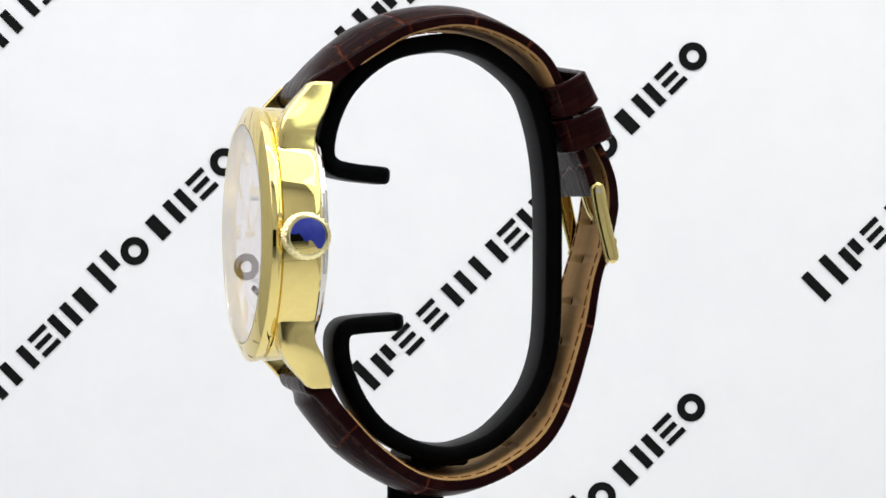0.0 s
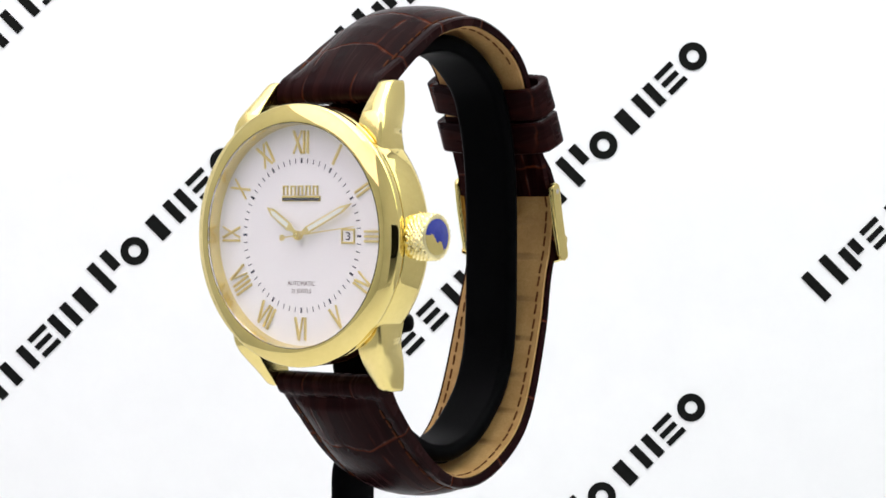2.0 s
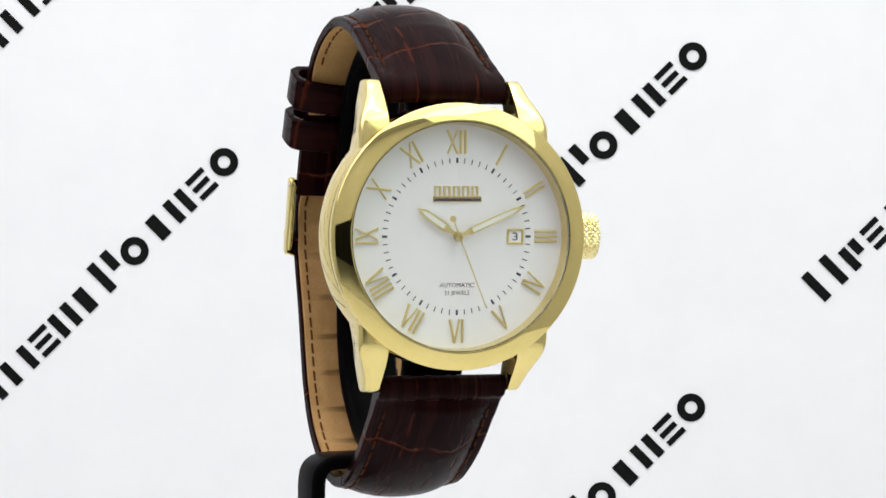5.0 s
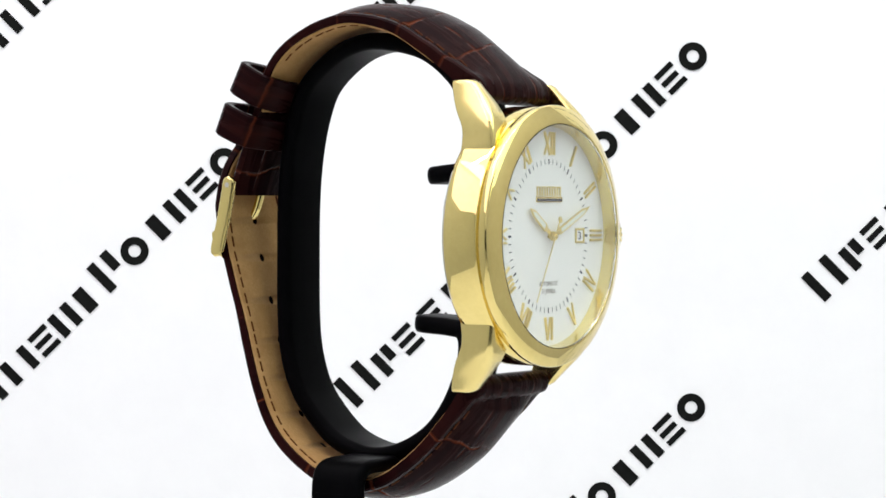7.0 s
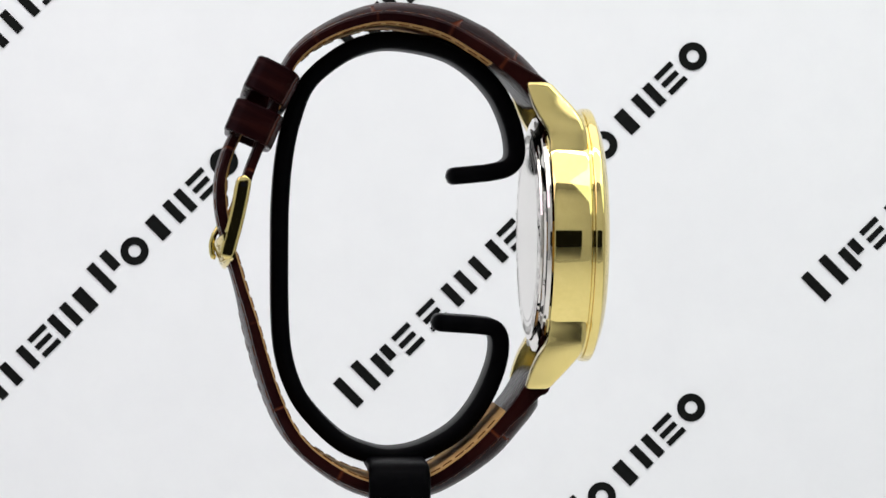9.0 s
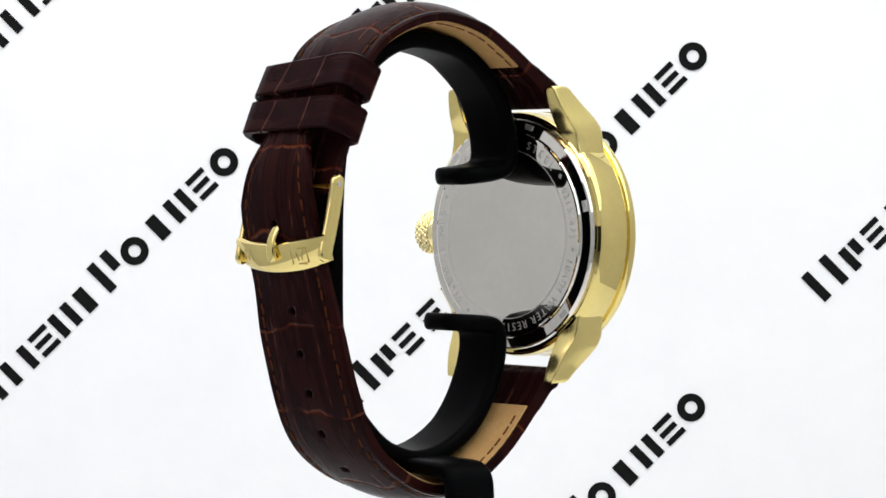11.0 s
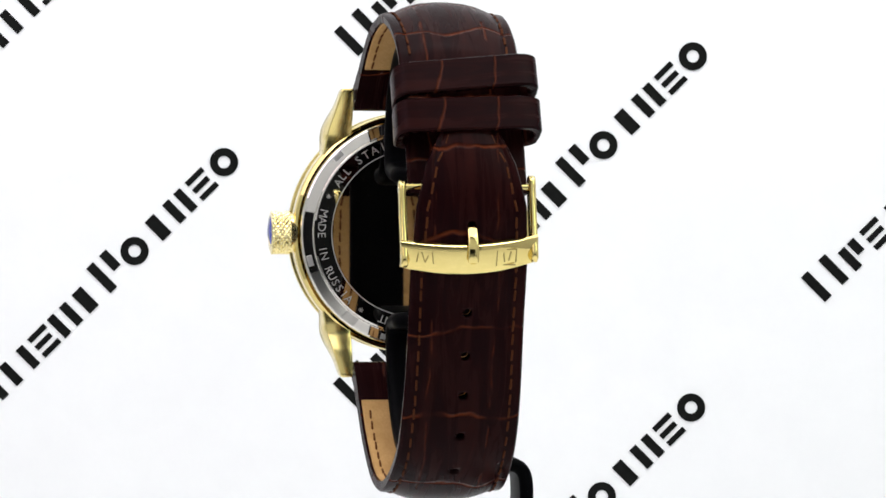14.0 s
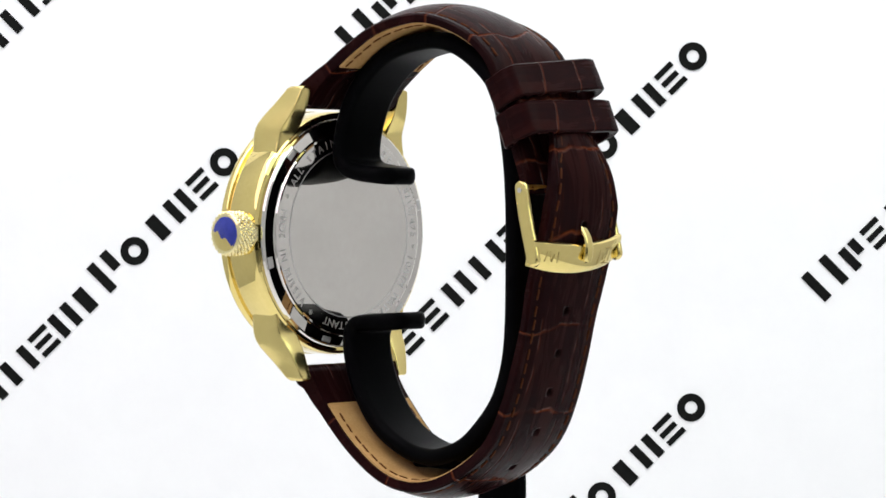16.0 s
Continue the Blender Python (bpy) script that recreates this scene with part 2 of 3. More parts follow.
# print on the backdrop: plain marks in the rhythm of the wording, set along a diagonal
PX = 0.7988 / 5000                       # one print unit on the sheet, metres
MARKS = [(30, 60, 61, "pair"), (98, 42, 46, "stem"), (150, 40, 46, "rows"), (211, 40, 46, "rows"), (277, 48, 46, "pair"), (350, 58, 46, "pair"),
         (412, 40, 46, "rows"), (464, 46, 46, "pair"), (514, 42, 46, "single"), (580, 52, 61, "stem"), (637, 52, 46, "ring"), (696, 42, 46, "single"),
         (750, 44, 46, "pair"), (805, 40, 46, "rows"), (860, 48, 46, "ring")]
bm = bmesh.new()


def mark_box(u0, u1, v0, v1):
    add_prism(bm, [(u0, v0), (u1, v0), (u1, v1), (u0, v1)], 0, 1.2)


def mark_ring(u, v, r, w):
    n = 28
    o = [(math.cos(2 * math.pi * k / n), math.sin(2 * math.pi * k / n)) for k in range(n)]
    for k in range(n):
        (a, b), (c, d) = o[k], o[(k + 1) % n]
        add_prism(bm, [(u + a * r, v + b * r), (u + c * r, v + d * r), (u + c * (r - w), v + d * (r - w)), (u + a * (r - w), v + b * (r - w))], 0, 1.2)


for u, w, h, style in MARKS:
    a, b, k = u - w / 2, u + w / 2, (17 if h > 50 else 16)
    if style == "pair":
        mark_box(a, a + k, 0, h), mark_box(b - k, b, 0, h)
    elif style == "stem":
        mark_box(a, a + k, 0, h), mark_box(b - k - 3, b - 3, h * 0.38, h)
    elif style == "rows":
        for j in range(3):
            mark_box(a, b - (4 if j == 1 else 0), j * (h - 10) / 2, j * (h - 10) / 2 + 10)
    elif style == "single":
        mark_box(u - k * 0.7, u + k * 0.7, 0, h)
    else:
        mark_ring(u, 23, 25, 14)
bmesh.ops.scale(bm, vec=(PX / MM, 0.25, PX / MM), verts=bm.verts)
phrase_mesh = part("printed_line", bm, PRINT, backdrop, "plain black printed marks", smooth=False)
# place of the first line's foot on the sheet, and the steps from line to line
cx0, cz0 = 0.7988 * math.tan(_yaw), H + 0.7988 * math.tan(_tilt) / math.cos(_yaw)


def on_sheet(px, py):
    return cx0 + (px - 784) * PX, cz0 - (py - 441) * PX


first = True
for i in range(-4, 5):
    for j in range(-9, 9):
        px, py = 633 + 828.5 * i, 723 - 190 * i + 622 * j
        x, z = on_sheet(px, py)
        if not (X0 + 0.01 < x < X1 - 0.11 and 0.0 < z < Z1 - 0.11):
            continue
        m = Matrix.Translation((x, Y1 - 0.0003, z)) @ Matrix.Rotation(radians(-45.0), 4, "Y")
        if first:
            phrase_mesh.matrix_basis, first = m, False
        else:
            share(phrase_mesh, "printed_line", backdrop, m)

# ---- display stand: a bent plastic strip, C-shaped, on a side post ----
CX, CZ = -2.30, -6.4                       # middle of the watch case, mm from the turntable's axis and the lens height

RISE = 0.00094                             # origin of stand and watch above the lens height


def thing(name, label, category):
    ob = new(name)
    ob.empty_display_size = 0.01
    ob.matrix_basis = pose(0, 0, H + RISE)
    return tagged(ob, label, category)


def strip(path, half_width, half_thick, mid, bm, axis="x", n_round=4, step=0.35, taper=0.0):
    """Sweeps a rounded strip along a path. axis x: path in (y, z), broad along x about mid; axis y: path in (x, z), broad along y."""
    pts, s = spline(path, step)
    sec = []
    r = min(half_thick, half_width) * 0.92
    for cxs, czs, a0 in ((1, 1, 0), (-1, 1, 90), (-1, -1, 180), (1, -1, 270)):
        for k in range(n_round + 1):
            a = radians(a0 + 90 * k / n_round)
            sec.append((cxs * (half_width - r) + r * math.cos(a), czs * (half_thick - r) + r * math.sin(a)))
    rings = []
    n = len(pts)
    for i, p in enumerate(pts):
        t = (pts[min(i + 1, n - 1)] - pts[max(i - 1, 0)]).normalized()
        nn = Vector((-t.y, t.x))
        e = min(s[i], s[-1] - s[i])
        f = shrink = 1.0
        if taper and e < half_thick:
            f = max(0.12, math.sqrt(max(0.0, 1 - (1 - e / half_thick) ** 2)))
        if taper and e < taper:
            shrink = (half_width - taper + max(0.1, math.sqrt(max(0.0, taper ** 2 - (taper - e) ** 2)))) / half_width
        ring = []
        for w, h in sec:
            q = p + nn * h * f
            wide = w * shrink
            v = (mid + wide, q.x, q.y) if axis == "x" else (q.x, mid + wide, q.y)
            ring.append(bm.verts.new([c * MM for c in v]))
        rings.append(ring)
    m = len(sec)
    for a, b in zip(rings, rings[1:]):
        for k in range(m):
            bm.faces.new((a[k], a[(k + 1) % m], b[(k + 1) % m], b[k]))
    bm.faces.new(rings[0])
    bm.faces.new(rings[-1][::-1])


stand = thing("display_stand", "glossy black plastic C-shaped watch stand on a post", "stand")
bm = bmesh.new()
strip([(-4.3, 2.75), (-8.0, 3.1), (-11.4, 3.5), (-14.0, 4.3), (-15.2, 6.4), (-14.5, 11.0), (-12.2, 16.0), (-8.3, 20.1), (-3.4, 22.8), (3.9, 24.1), (9.0, 23.4),
       (13.5, 21.1), (17.8, 17.1), (20.0, 11.8), (21.3, 5.6), (21.9, -1.5), (22.0, -9.4), (21.9, -19.2), (21.3, -25.4), (19.6, -30.7), (17.0, -34.6),
       (12.6, -38.8), (8.2, -40.8), (4.2, -41.4), (-0.7, -40.4), (-6.0, -37.4), (-9.7, -33.0), (-12.1, -27.7), (-12.8, -23.6), (-12.0, -21.3), (-9.6, -20.7),
       (-5.5, -20.4), (-2.0, -20.2)], 4.9, 1.38, -1.75, bm, taper=4.2)
part("clip", bm, STAND, stand)
bm = bmesh.new()
strip([(0, -42.2), (-5, -42.2), (-10, -42.3), (-13.2, -42.4), (-15.0, -42.9), (-16.0, -44.2), (-16.3, -46.6), (-16.3, -50), (-16.3, -80), (-16.3, -150), (-16.3, -220), (-16.3, -298)], 4.75, 1.12, 3.8, bm, axis="y")
part("post", bm, STAND, stand)
foot = lathe([(0, -4.0), (57, -4.0), (59, -3.4), (60, -2.0), (60, 0.0), (0, 0.0)], 0, 0, 72)
bmesh.ops.rotate(foot, matrix=Matrix.Rotation(radians(-90), 3, "X"), verts=foot.verts)
bmesh.ops.translate(foot, vec=(0, 0, -0.3 - RISE), verts=foot.verts)
part("foot", foot, TABLE, stand, "round white foot plate")

# ---- the wristwatch ----
watch = thing("wristwatch", "gold-tone wristwatch with white dial and brown strap", "wristwatch")

# case
case = part("case", lathe([(17.2, -19.0), (19.25, -18.9), (19.7, -19.2), (19.9, -19.7), (19.93, -20.2), (19.93, -24.5), (19.8, -24.95), (19.4, -25.2), (17.2, -25.2)],
                          CX, CZ, 160, True), GOLD, watch, "polished gold-tone case band")


def lug(sx, sz):
    """One horn of the case, lofted towards its tip."""
    rows = [(4.5, -25.2, -19.1, 9.0, 14.6), (10.5, -25.2, -19.1, 9.4, 14.9), (12.6, -25.1, -19.1, 10.3, 15.0), (14.5, -24.98, -19.1, 10.3, 15.0), (16.0, -24.8, -18.9, 10.3, 15.0),
            (16.8, -24.62, -18.6, 10.3, 14.9), (17.7, -24.3, -18.1, 10.3, 14.65), (18.6, -23.8, -17.55, 10.3, 14.25), (19.6, -23.08, -17.05, 10.3, 13.75), (21.0, -21.9, -16.5, 10.3, 13.1),
            (22.4, -20.6, -16.05, 10.3, 12.7), (23.3, -19.8, -15.85, 10.3, 12.45), (23.65, -19.2, -15.95, 10.35, 12.2)]
    fine = rows[:2]
    for a, b, c, d in zip(rows[1:], rows[2:], rows[3:], rows[4:]):
        for t in (0.0, 0.33, 0.67):
            fine.append([0.5 * (2 * q + (r - p) * t + (2 * p - 5 * q + 4 * r - w) * t * t + (3 * q - p - 3 * r + w) * t ** 3) for p, q, r, w in zip(a, b, c, d)])
    fine += rows[-2:]
    bm = bmesh.new()
    rings = []
    for dz, yf, yb, xi, xo in fine:
        c = 0.95
        xb = min(xo, 15.0 - 0.85 * max(0.0, dz - 13.0) / 4 - 0.07 * max(0.0, dz - 17.0))      # narrower towards the back
        sec = [(xi, yf + 0.15), (xi + 0.15, yf), (xo - c, yf), (xo - c * 0.62, yf + c * 0.08), (xo - c * 0.29, yf + c * 0.29), (xo - c * 0.08, yf + c * 0.62), (xo, yf + c), ((xo + xb) / 2, (yf + yb) / 2), (xb, yb - 0.2), (xb - 0.2, yb), (xi + 0.15, yb), (xi, yb - 0.15)]
        rings.append([bm.verts.new(((CX + sx * x) * MM, y * MM, (CZ + sz * dz) * MM)) for x, y in sec])
    for a, b in zip(rings, rings[1:]):
        for k in range(len(a)):
            j = (k + 1) % len(a)
            bm.faces.new((a[k], a[j], b[j], b[k]))
    bm.faces.new(rings[0])
    bm.faces.new(rings[-1][::-1])
    ob = part("lug", bm, GOLD_LUG, watch, sharp=50)
    bv = ob.modifiers.new("round", "BEVEL")
    bv.width, bv.segments, bv.limit_method, bv.angle_limit = 0.00018, 2, "ANGLE", radians(40)
    return ob


for sx in (-1, 1):
    for sz in (-1, 1):
        lug(sx, sz)

part("bezel", lathe([(17.16, -25.0), (17.16, -27.8), (17.24, -27.92), (17.42, -27.96), (17.57, -27.93), (19.84, -26.95), (20.0, -26.82), (20.07, -26.62), (20.07, -25.85), (20.0, -25.65), (19.95, -25.55), (19.5, -25.45), (19.4, -25.0)],
                    CX, CZ, 180, True), GOLD, watch, "polished sloping gold-tone bezel")
part("inner_ring", lathe([(17.44, -27.3), (17.36, -27.3), (17.1, -25.4), (17.1, -25.0), (17.44, -25.0)], CX, CZ, 140, True), GOLD_SATIN, watch)
crystal = part("crystal", lathe([(0, -27.95), (17.38, -27.95), (17.42, -27.9), (17.42, -27.35), (0.0, -27.35)], CX, CZ, 140), GLASS, watch, "clear flat watch glass", sharp=5)
crystal.visible_shadow = False

# dial
DY = -25.3
dial = part("dial", lathe([(0, DY), (17.15, DY), (17.15, DY + 0.4), (0, DY + 0.5)], CX, CZ, 120), DIAL, watch, "white dial with applied gold Roman numerals")


def on_dial(u, v, angle, radius, y, outward=True):
    """A point of a mark: u along the reading direction, v up, at a clock angle and radius."""
    a = radians(angle)
    out, tan = Vector((math.sin(a), math.cos(a))), Vector((math.cos(a), -math.sin(a)))
    p = out * radius + (tan * u + out * v if outward else -tan * u - out * v)
    return (CX + p.x) * MM, y * MM, (CZ + p.y) * MM


def bar(bm, p, q, width, y0, y1, place):
    d = (Vector(q) - Vector(p)).normalized()
    n = Vector((-d.y, d.x)) * width / 2
    base = [Vector(p) - n, Vector(q) - n, Vector(q) + n, Vector(p) + n]
    mid = (Vector(p) + Vector(q)) / 2
    lo = [bm.verts.new(place(b.x, b.y, y0)) for b in base]
    top = [bm.verts.new(place(b.x + (mid.x - b.x) * 0.02 - (n.x * 0.4 if k > 1 else -n.x * 0.4), b.y + (mid.y - b.y) * 0.02 - (n.y * 0.4 if k > 1 else -n.y * 0.4), y1)) for k, b in enumerate(base)]
    bm.faces.new(lo)
    bm.faces.new(top[::-1])
    for k in range(4):
        bm.faces.new((lo[k], top[k], top[(k + 1) % 4], lo[(k + 1) % 4]))


def roman(hour, text):
    lower = 4 <= hour <= 8
    bm = bmesh.new()
    hh = 1.8
    widths = {"I": 0.75, "V": 1.75, "X": 1.9}
    total = sum(widths[c] for c in text)
    u = -total / 2
    put = lambda a, b, y: on_dial(a, b, hour * 30, 14.45, y, not lower)
    for c in text:
        w = widths[c]
        if c == "I":
            bar(bm, (u + w / 2, -hh), (u + w / 2, hh), 0.42, DY, DY - 0.3, put)
        elif c == "V":
            bar(bm, (u + 0.12, hh), (u + w * 0.5, -hh), 0.42, DY, DY - 0.3, put)
            bar(bm, (u + w - 0.12, hh), (u + w * 0.5, -hh), 0.26, DY, DY - 0.28, put)
        else:
            bar(bm, (u + 0.12, hh), (u + w - 0.12, -hh), 0.42, DY, DY - 0.3, put)
            bar(bm, (u + w - 0.12, hh), (u + 0.12, -hh), 0.24, DY, DY - 0.28, put)
        u += w
    return part("numeral", bm, GOLD_APPLIED, dial, smooth=False)


for hour, text in enumerate(("I", "II", "III", "IV", "V", "VI", "VII", "VIII", "IX", "X", "XI", "XII"), 1):
    roman(hour, text)

bm = bmesh.new()
for k in range(60):
    put = lambda a, b, y, k=k: on_dial(a, b, k * 6, 11.6, y)
    long, wide = (0.42, 0.44) if k % 5 == 0 else (0.4, 0.2)
    bar(bm, (0, -long), (0, long), wide, DY + 0.02, DY - 0.025, put)
part("minute_track", bm, INK, dial, "dark printed minute strokes", smooth=False)

# maker's plate: plain raised gold blocks over a dark bar
bm = bmesh.new()
for k in range(5):
    x0 = CX - 3.75 + k * 1.52
    for dx in (0.15, 0.95):
        add_box(bm, (0.3, 0.22, 1.45), Matrix.Translation((x0 + dx, DY - 0.08, CZ + 6.95)), 0.05)
    add_box(bm, (1.1, 0.2, 0.24), Matrix.Translation((x0 + 0.55, DY - 0.07, CZ + 7.62)), 0.04)
part("maker_mark", bm, GOLD_APPLIED, dial, "plain raised gold blocks", smooth=False)
plate = part("maker_bar", box((7.8, 0.24, 0.85), Matrix.Translation((CX, DY - 0.06, CZ + 5.72)), 0.05), GOLD, dial, smooth=False)
part("maker_bar_inlay", box((7.5, 0.06, 0.42), Matrix.Translation((CX, DY - 0.18, CZ + 5.62)), 0.02), INK, plate, smooth=False)
FACE = Matrix.Rotation(radians(90), 4, "X")     # type that reads from the front
lettering("dial_text", "AUTOMATIC", 0.98, 0.01, Matrix.Translation((CX * MM, (DY - 0.02) * MM, (CZ - 7.75) * MM)) @ FACE, INK_BROWN, dial, 0.98)
lettering("dial_text", "21 JEWELS", 0.92, 0.01, Matrix.Translation((CX * MM, (DY - 0.02) * MM, (CZ - 8.9) * MM)) @ FACE, INK_BROWN, dial, 0.98)

# date window
date_frame = bmesh.new()
DXC, DZC = CX + 9.45, CZ
for dx, dz, w, h in ((0, 1.02, 2.7, 0.34), (0, -1.02, 2.7, 0.34), (-1.2, 0, 0.34, 1.75), (1.2, 0, 0.34, 1.75)):
    add_box(date_frame, (w, 0.3, h), Matrix.Translation((DXC + dx, DY - 0.1, DZC + dz)), 0.08)
date_frame = part("date_frame", date_frame, GOLD_APPLIED, dial, "gold frame round the date", smooth=False)
part("date_disc", box((2.1, 0.06, 1.72), Matrix.Translation((DXC, DY - 0.02, DZC)), 0.0), DIAL, date_frame, smooth=False)
lettering("date_number", "3", 1.75, 0.01, Matrix.Translation((DXC * MM, (DY - 0.065) * MM, (DZC - 0.6) * MM)) @ FACE, INK, date_frame, 1.4)


# hands: built pointing to twelve about their own origin at the dial's middle
def blade(outline, y0, y1):
    bm = bmesh.new()
    add_prism(bm, outline, y0, y1)
    return bm


MID = Matrix.Translation((CX * MM, 0, CZ * MM))


def hand_pose(angle):
    return MID @ Matrix.Rotation(radians(angle), 4, "Y")


def ridge_hand(name, length, width, start, y, label):
    bm = bmesh.new()
    pts = [(-0.3, -0.6), (-0.32, start), (-width / 2, start + 0.7), (-width / 2 * 0.86, length * 0.82), (0, length), (width / 2 * 0.86, length * 0.82), (width / 2, start + 0.7), (0.32, start), (0.3, -0.6)]
    add_prism(bm, pts, y, y - 0.16)
    for k in range(20):
        a, b = 2 * math.pi * k / 20, 2 * math.pi * (k + 1) / 20
        add_prism(bm, [(0, 0), (0.75 * math.cos(a), 0.75 * math.sin(a)), (0.75 * math.cos(b), 0.75 * math.sin(b))], y, y - 0.16)
    ob = part(name, bm, GOLD_APPLIED, watch, label, smooth=False)
    l = bmesh.new()
    add_prism(l, [(-width * 0.27, start + 1.0), (-width * 0.25, length * 0.78), (0, length * 0.88), (width * 0.25, length * 0.78), (width * 0.27, start + 1.0)], y - 0.1, y - 0.2)
    part("lume", l, LUME, ob, "pale luminous strip", smooth=False)
    return ob


hour_hand = ridge_hand("hour_hand", 7.9, 1.35, 1.7, DY - 0.55, "gold hour hand with pale strip")
hour_hand.matrix_basis = hand_pose(-56.5)
minute_hand = ridge_hand("minute_hand", 12.0, 1.15, 1.4, DY - 0.85, "gold minute hand with pale strip")
bm = bmesh.new()
add_prism(bm, [(-0.1, -2.6), (-0.07, 11.6), (0.07, 11.6), (0.1, -2.6)], DY - 1.2, DY - 1.3)
for r, v in ((0.62, 0.0), (0.5, -2.9)):
    for k in range(20):
        a, b = 2 * math.pi * k / 20, 2 * math.pi * (k + 1) / 20
        add_prism(bm, [(0, v), (r * math.cos(a), v + r * math.sin(a)), (r * math.cos(b), v + r * math.sin(b))], DY - 1.18, DY - 1.34)
second_hand = part("second_hand", bm, GOLD_APPLIED, watch, "thin gold seconds hand", smooth=False)
part("hand_post", lathe([(0, DY - 1.5), (0.3, DY - 1.48), (0.36, DY - 1.4), (0.36, DY)], CX, CZ, 20), GOLD, watch)

# crown, with diamond knurling and an enamelled end
CRY = -22.0
bm = bmesh.new()
rows, teeth = 14, 48
rings = []
for i in range(rows + 1):
    x = 18.0 + 2.85 * i / rows
    ring = []
    for k in range(teeth * 2):
        a = math.pi * k / teeth
        r = 3.5 + 0.085 * math.cos(math.pi * (k / 2 + i / 1.75)) + 0.085 * math.cos(math.pi * (k / 2 - i / 1.75))
        ring.append(bm.verts.new((x * MM, (CRY + r * math.cos(a)) * MM, (CZ + r * math.sin(a)) * MM)))
    rings.append(ring)
for a, b in zip(rings, rings[1:]):
    for k in range(len(a)):
        j = (k + 1) % len(a)
        bm.faces.new((a[k], a[j], b[j], b[k]))
for x, r, side in ((17.9, 3.35, 0), (16.9, 3.2, 0)):
    ring = [bm.verts.new((x * MM, (CRY + r * math.cos(math.pi * k / teeth)) * MM, (CZ + r * math.sin(math.pi * k / teeth)) * MM)) for k in range(teeth * 2)]
    prev = rings[0]
    for k in range(len(ring)):
        j = (k + 1) % len(ring)
        bm.faces.new((prev[k], prev[j], ring[j], ring[k]))
    rings.insert(0, ring)
prev = rings[-1]
for x, r in ((21.02, 3.3), (21.15, 3.0), (21.1, 2.75)):
    ring = [bm.verts.new((x * MM, (CRY + r * math.cos(math.pi * k / teeth)) * MM, (CZ + r * math.sin(math.pi * k / teeth)) * MM)) for k in range(teeth * 2)]
    for k in range(len(ring)):
        j = (k + 1) % len(ring)
        bm.faces.new((prev[k], prev[j], ring[j], ring[k]))
    prev = ring
bm.faces.new(prev)
crown = part("crown", bm, GOLD_KNURL, watch, "knurled gold crown with a blue enamel end", smooth=False)


def end_disc(test):
    """The crown's domed end, as far as test(y, z) allows."""
    b = bmesh.new()
    n, rr = 48, 12
    grid = []
    for i in range(rr + 1):
        r = 2.72 * i / rr
        grid.append([(r * math.cos(2 * math.pi * k / n), r * math.sin(2 * math.pi * k / n)) for k in range(n)])
    for i in range(rr):
        for k in range(n):
            q = [grid[i][k], grid[i][(k + 1) % n], grid[i + 1][(k + 1) % n], grid[i + 1][k]]
            c = (sum(p[0] for p in q) / 4, sum(p[1] for p in q) / 4)
            if test(*c):
                vs = [b.verts.new(((21.12 + 0.4 * (1 - (p[0] ** 2 + p[1] ** 2) / 7.4)) * MM, (CRY + p[0]) * MM, (CZ + p[1]) * MM)) for p in q]
                b.faces.new(vs)
    bmesh.ops.remove_doubles(b, verts=b.verts, dist=1e-6)
    bmesh.ops.dissolve_degenerate(b, edges=b.edges, dist=1e-7)
    return b


part("enamel", end_disc(lambda y, z: z > -y * 0.55 - 0.75 + 0.3 * math.sin(3.2 * y)), ENAMEL, crown, "blue enamel inlay")
part("end_cap", end_disc(lambda y, z: z <= -y * 0.55 - 0.75 + 0.3 * math.sin(3.2 * y)), GOLD, crown, "polished gold inlay")

# case back: a mirror disc with frosted wording and six key slots
BY = -17.3
back = part("case_back", lathe([(0, BY), (13.4, BY), (13.45, BY), (13.6, BY - 0.006), (16.2, BY - 0.065), (16.45, BY - 0.15), (16.58, BY - 0.45), (16.7, BY - 0.5), (18.2, BY - 0.82), (18.45, BY - 0.98), (18.6, BY - 1.35), (18.65, BY - 2.1), (17, BY - 2.1)], CX, CZ, 160), STEEL, watch, "mirror-polished steel case back with frosted wording", sharp=1.0)
part("engraved_ring", lathe([(13.5, BY + 0.012), (13.66, BY + 0.008), (13.66, BY - 0.03), (13.5, BY - 0.03)], CX, CZ, 140, True), FROST, back)
for k in range(6):
    a = radians(15 + 60 * k)
    m = Matrix.Translation((CX - 17.6 * math.sin(a), BY - 0.72, CZ + 17.6 * math.cos(a))) @ Matrix.Rotation(-a, 4, "Y")
    bm = bmesh.new()
    add_box(bm, (1.8, 0.3, 0.95), m, 0.06)
    part("key_slot", bm, FROST, back, "milled key slot", smooth=False)


def ring_text(text, a0, a1, inward=False, size=1.85, radius=14.35):
    """Letters set round the case back, each turned to its own angle (seen from behind, clockwise from the top)."""
    n = len(text)
    for k, ch in enumerate(text):
        if ch == " ":
            continue
        a = radians(a0 + (a1 - a0) * (k / (n - 1) if n > 1 else 0))
        r = radius + (1.5 if inward else 0.0)
        base = Matrix.Translation(((CX - r * math.sin(a)) * MM, (BY - 0.045) * MM, (CZ + r * math.cos(a)) * MM))
        spin = Matrix.Rotation(-a + (math.pi if inward else 0.0), 4, "Y")
        seen_from_back = Matrix.Rotation(math.pi, 4, "Z") @ FACE
        lettering("engraved_letter", ch, size, 0.04, base @ spin @ seen_from_back, FROST, back)


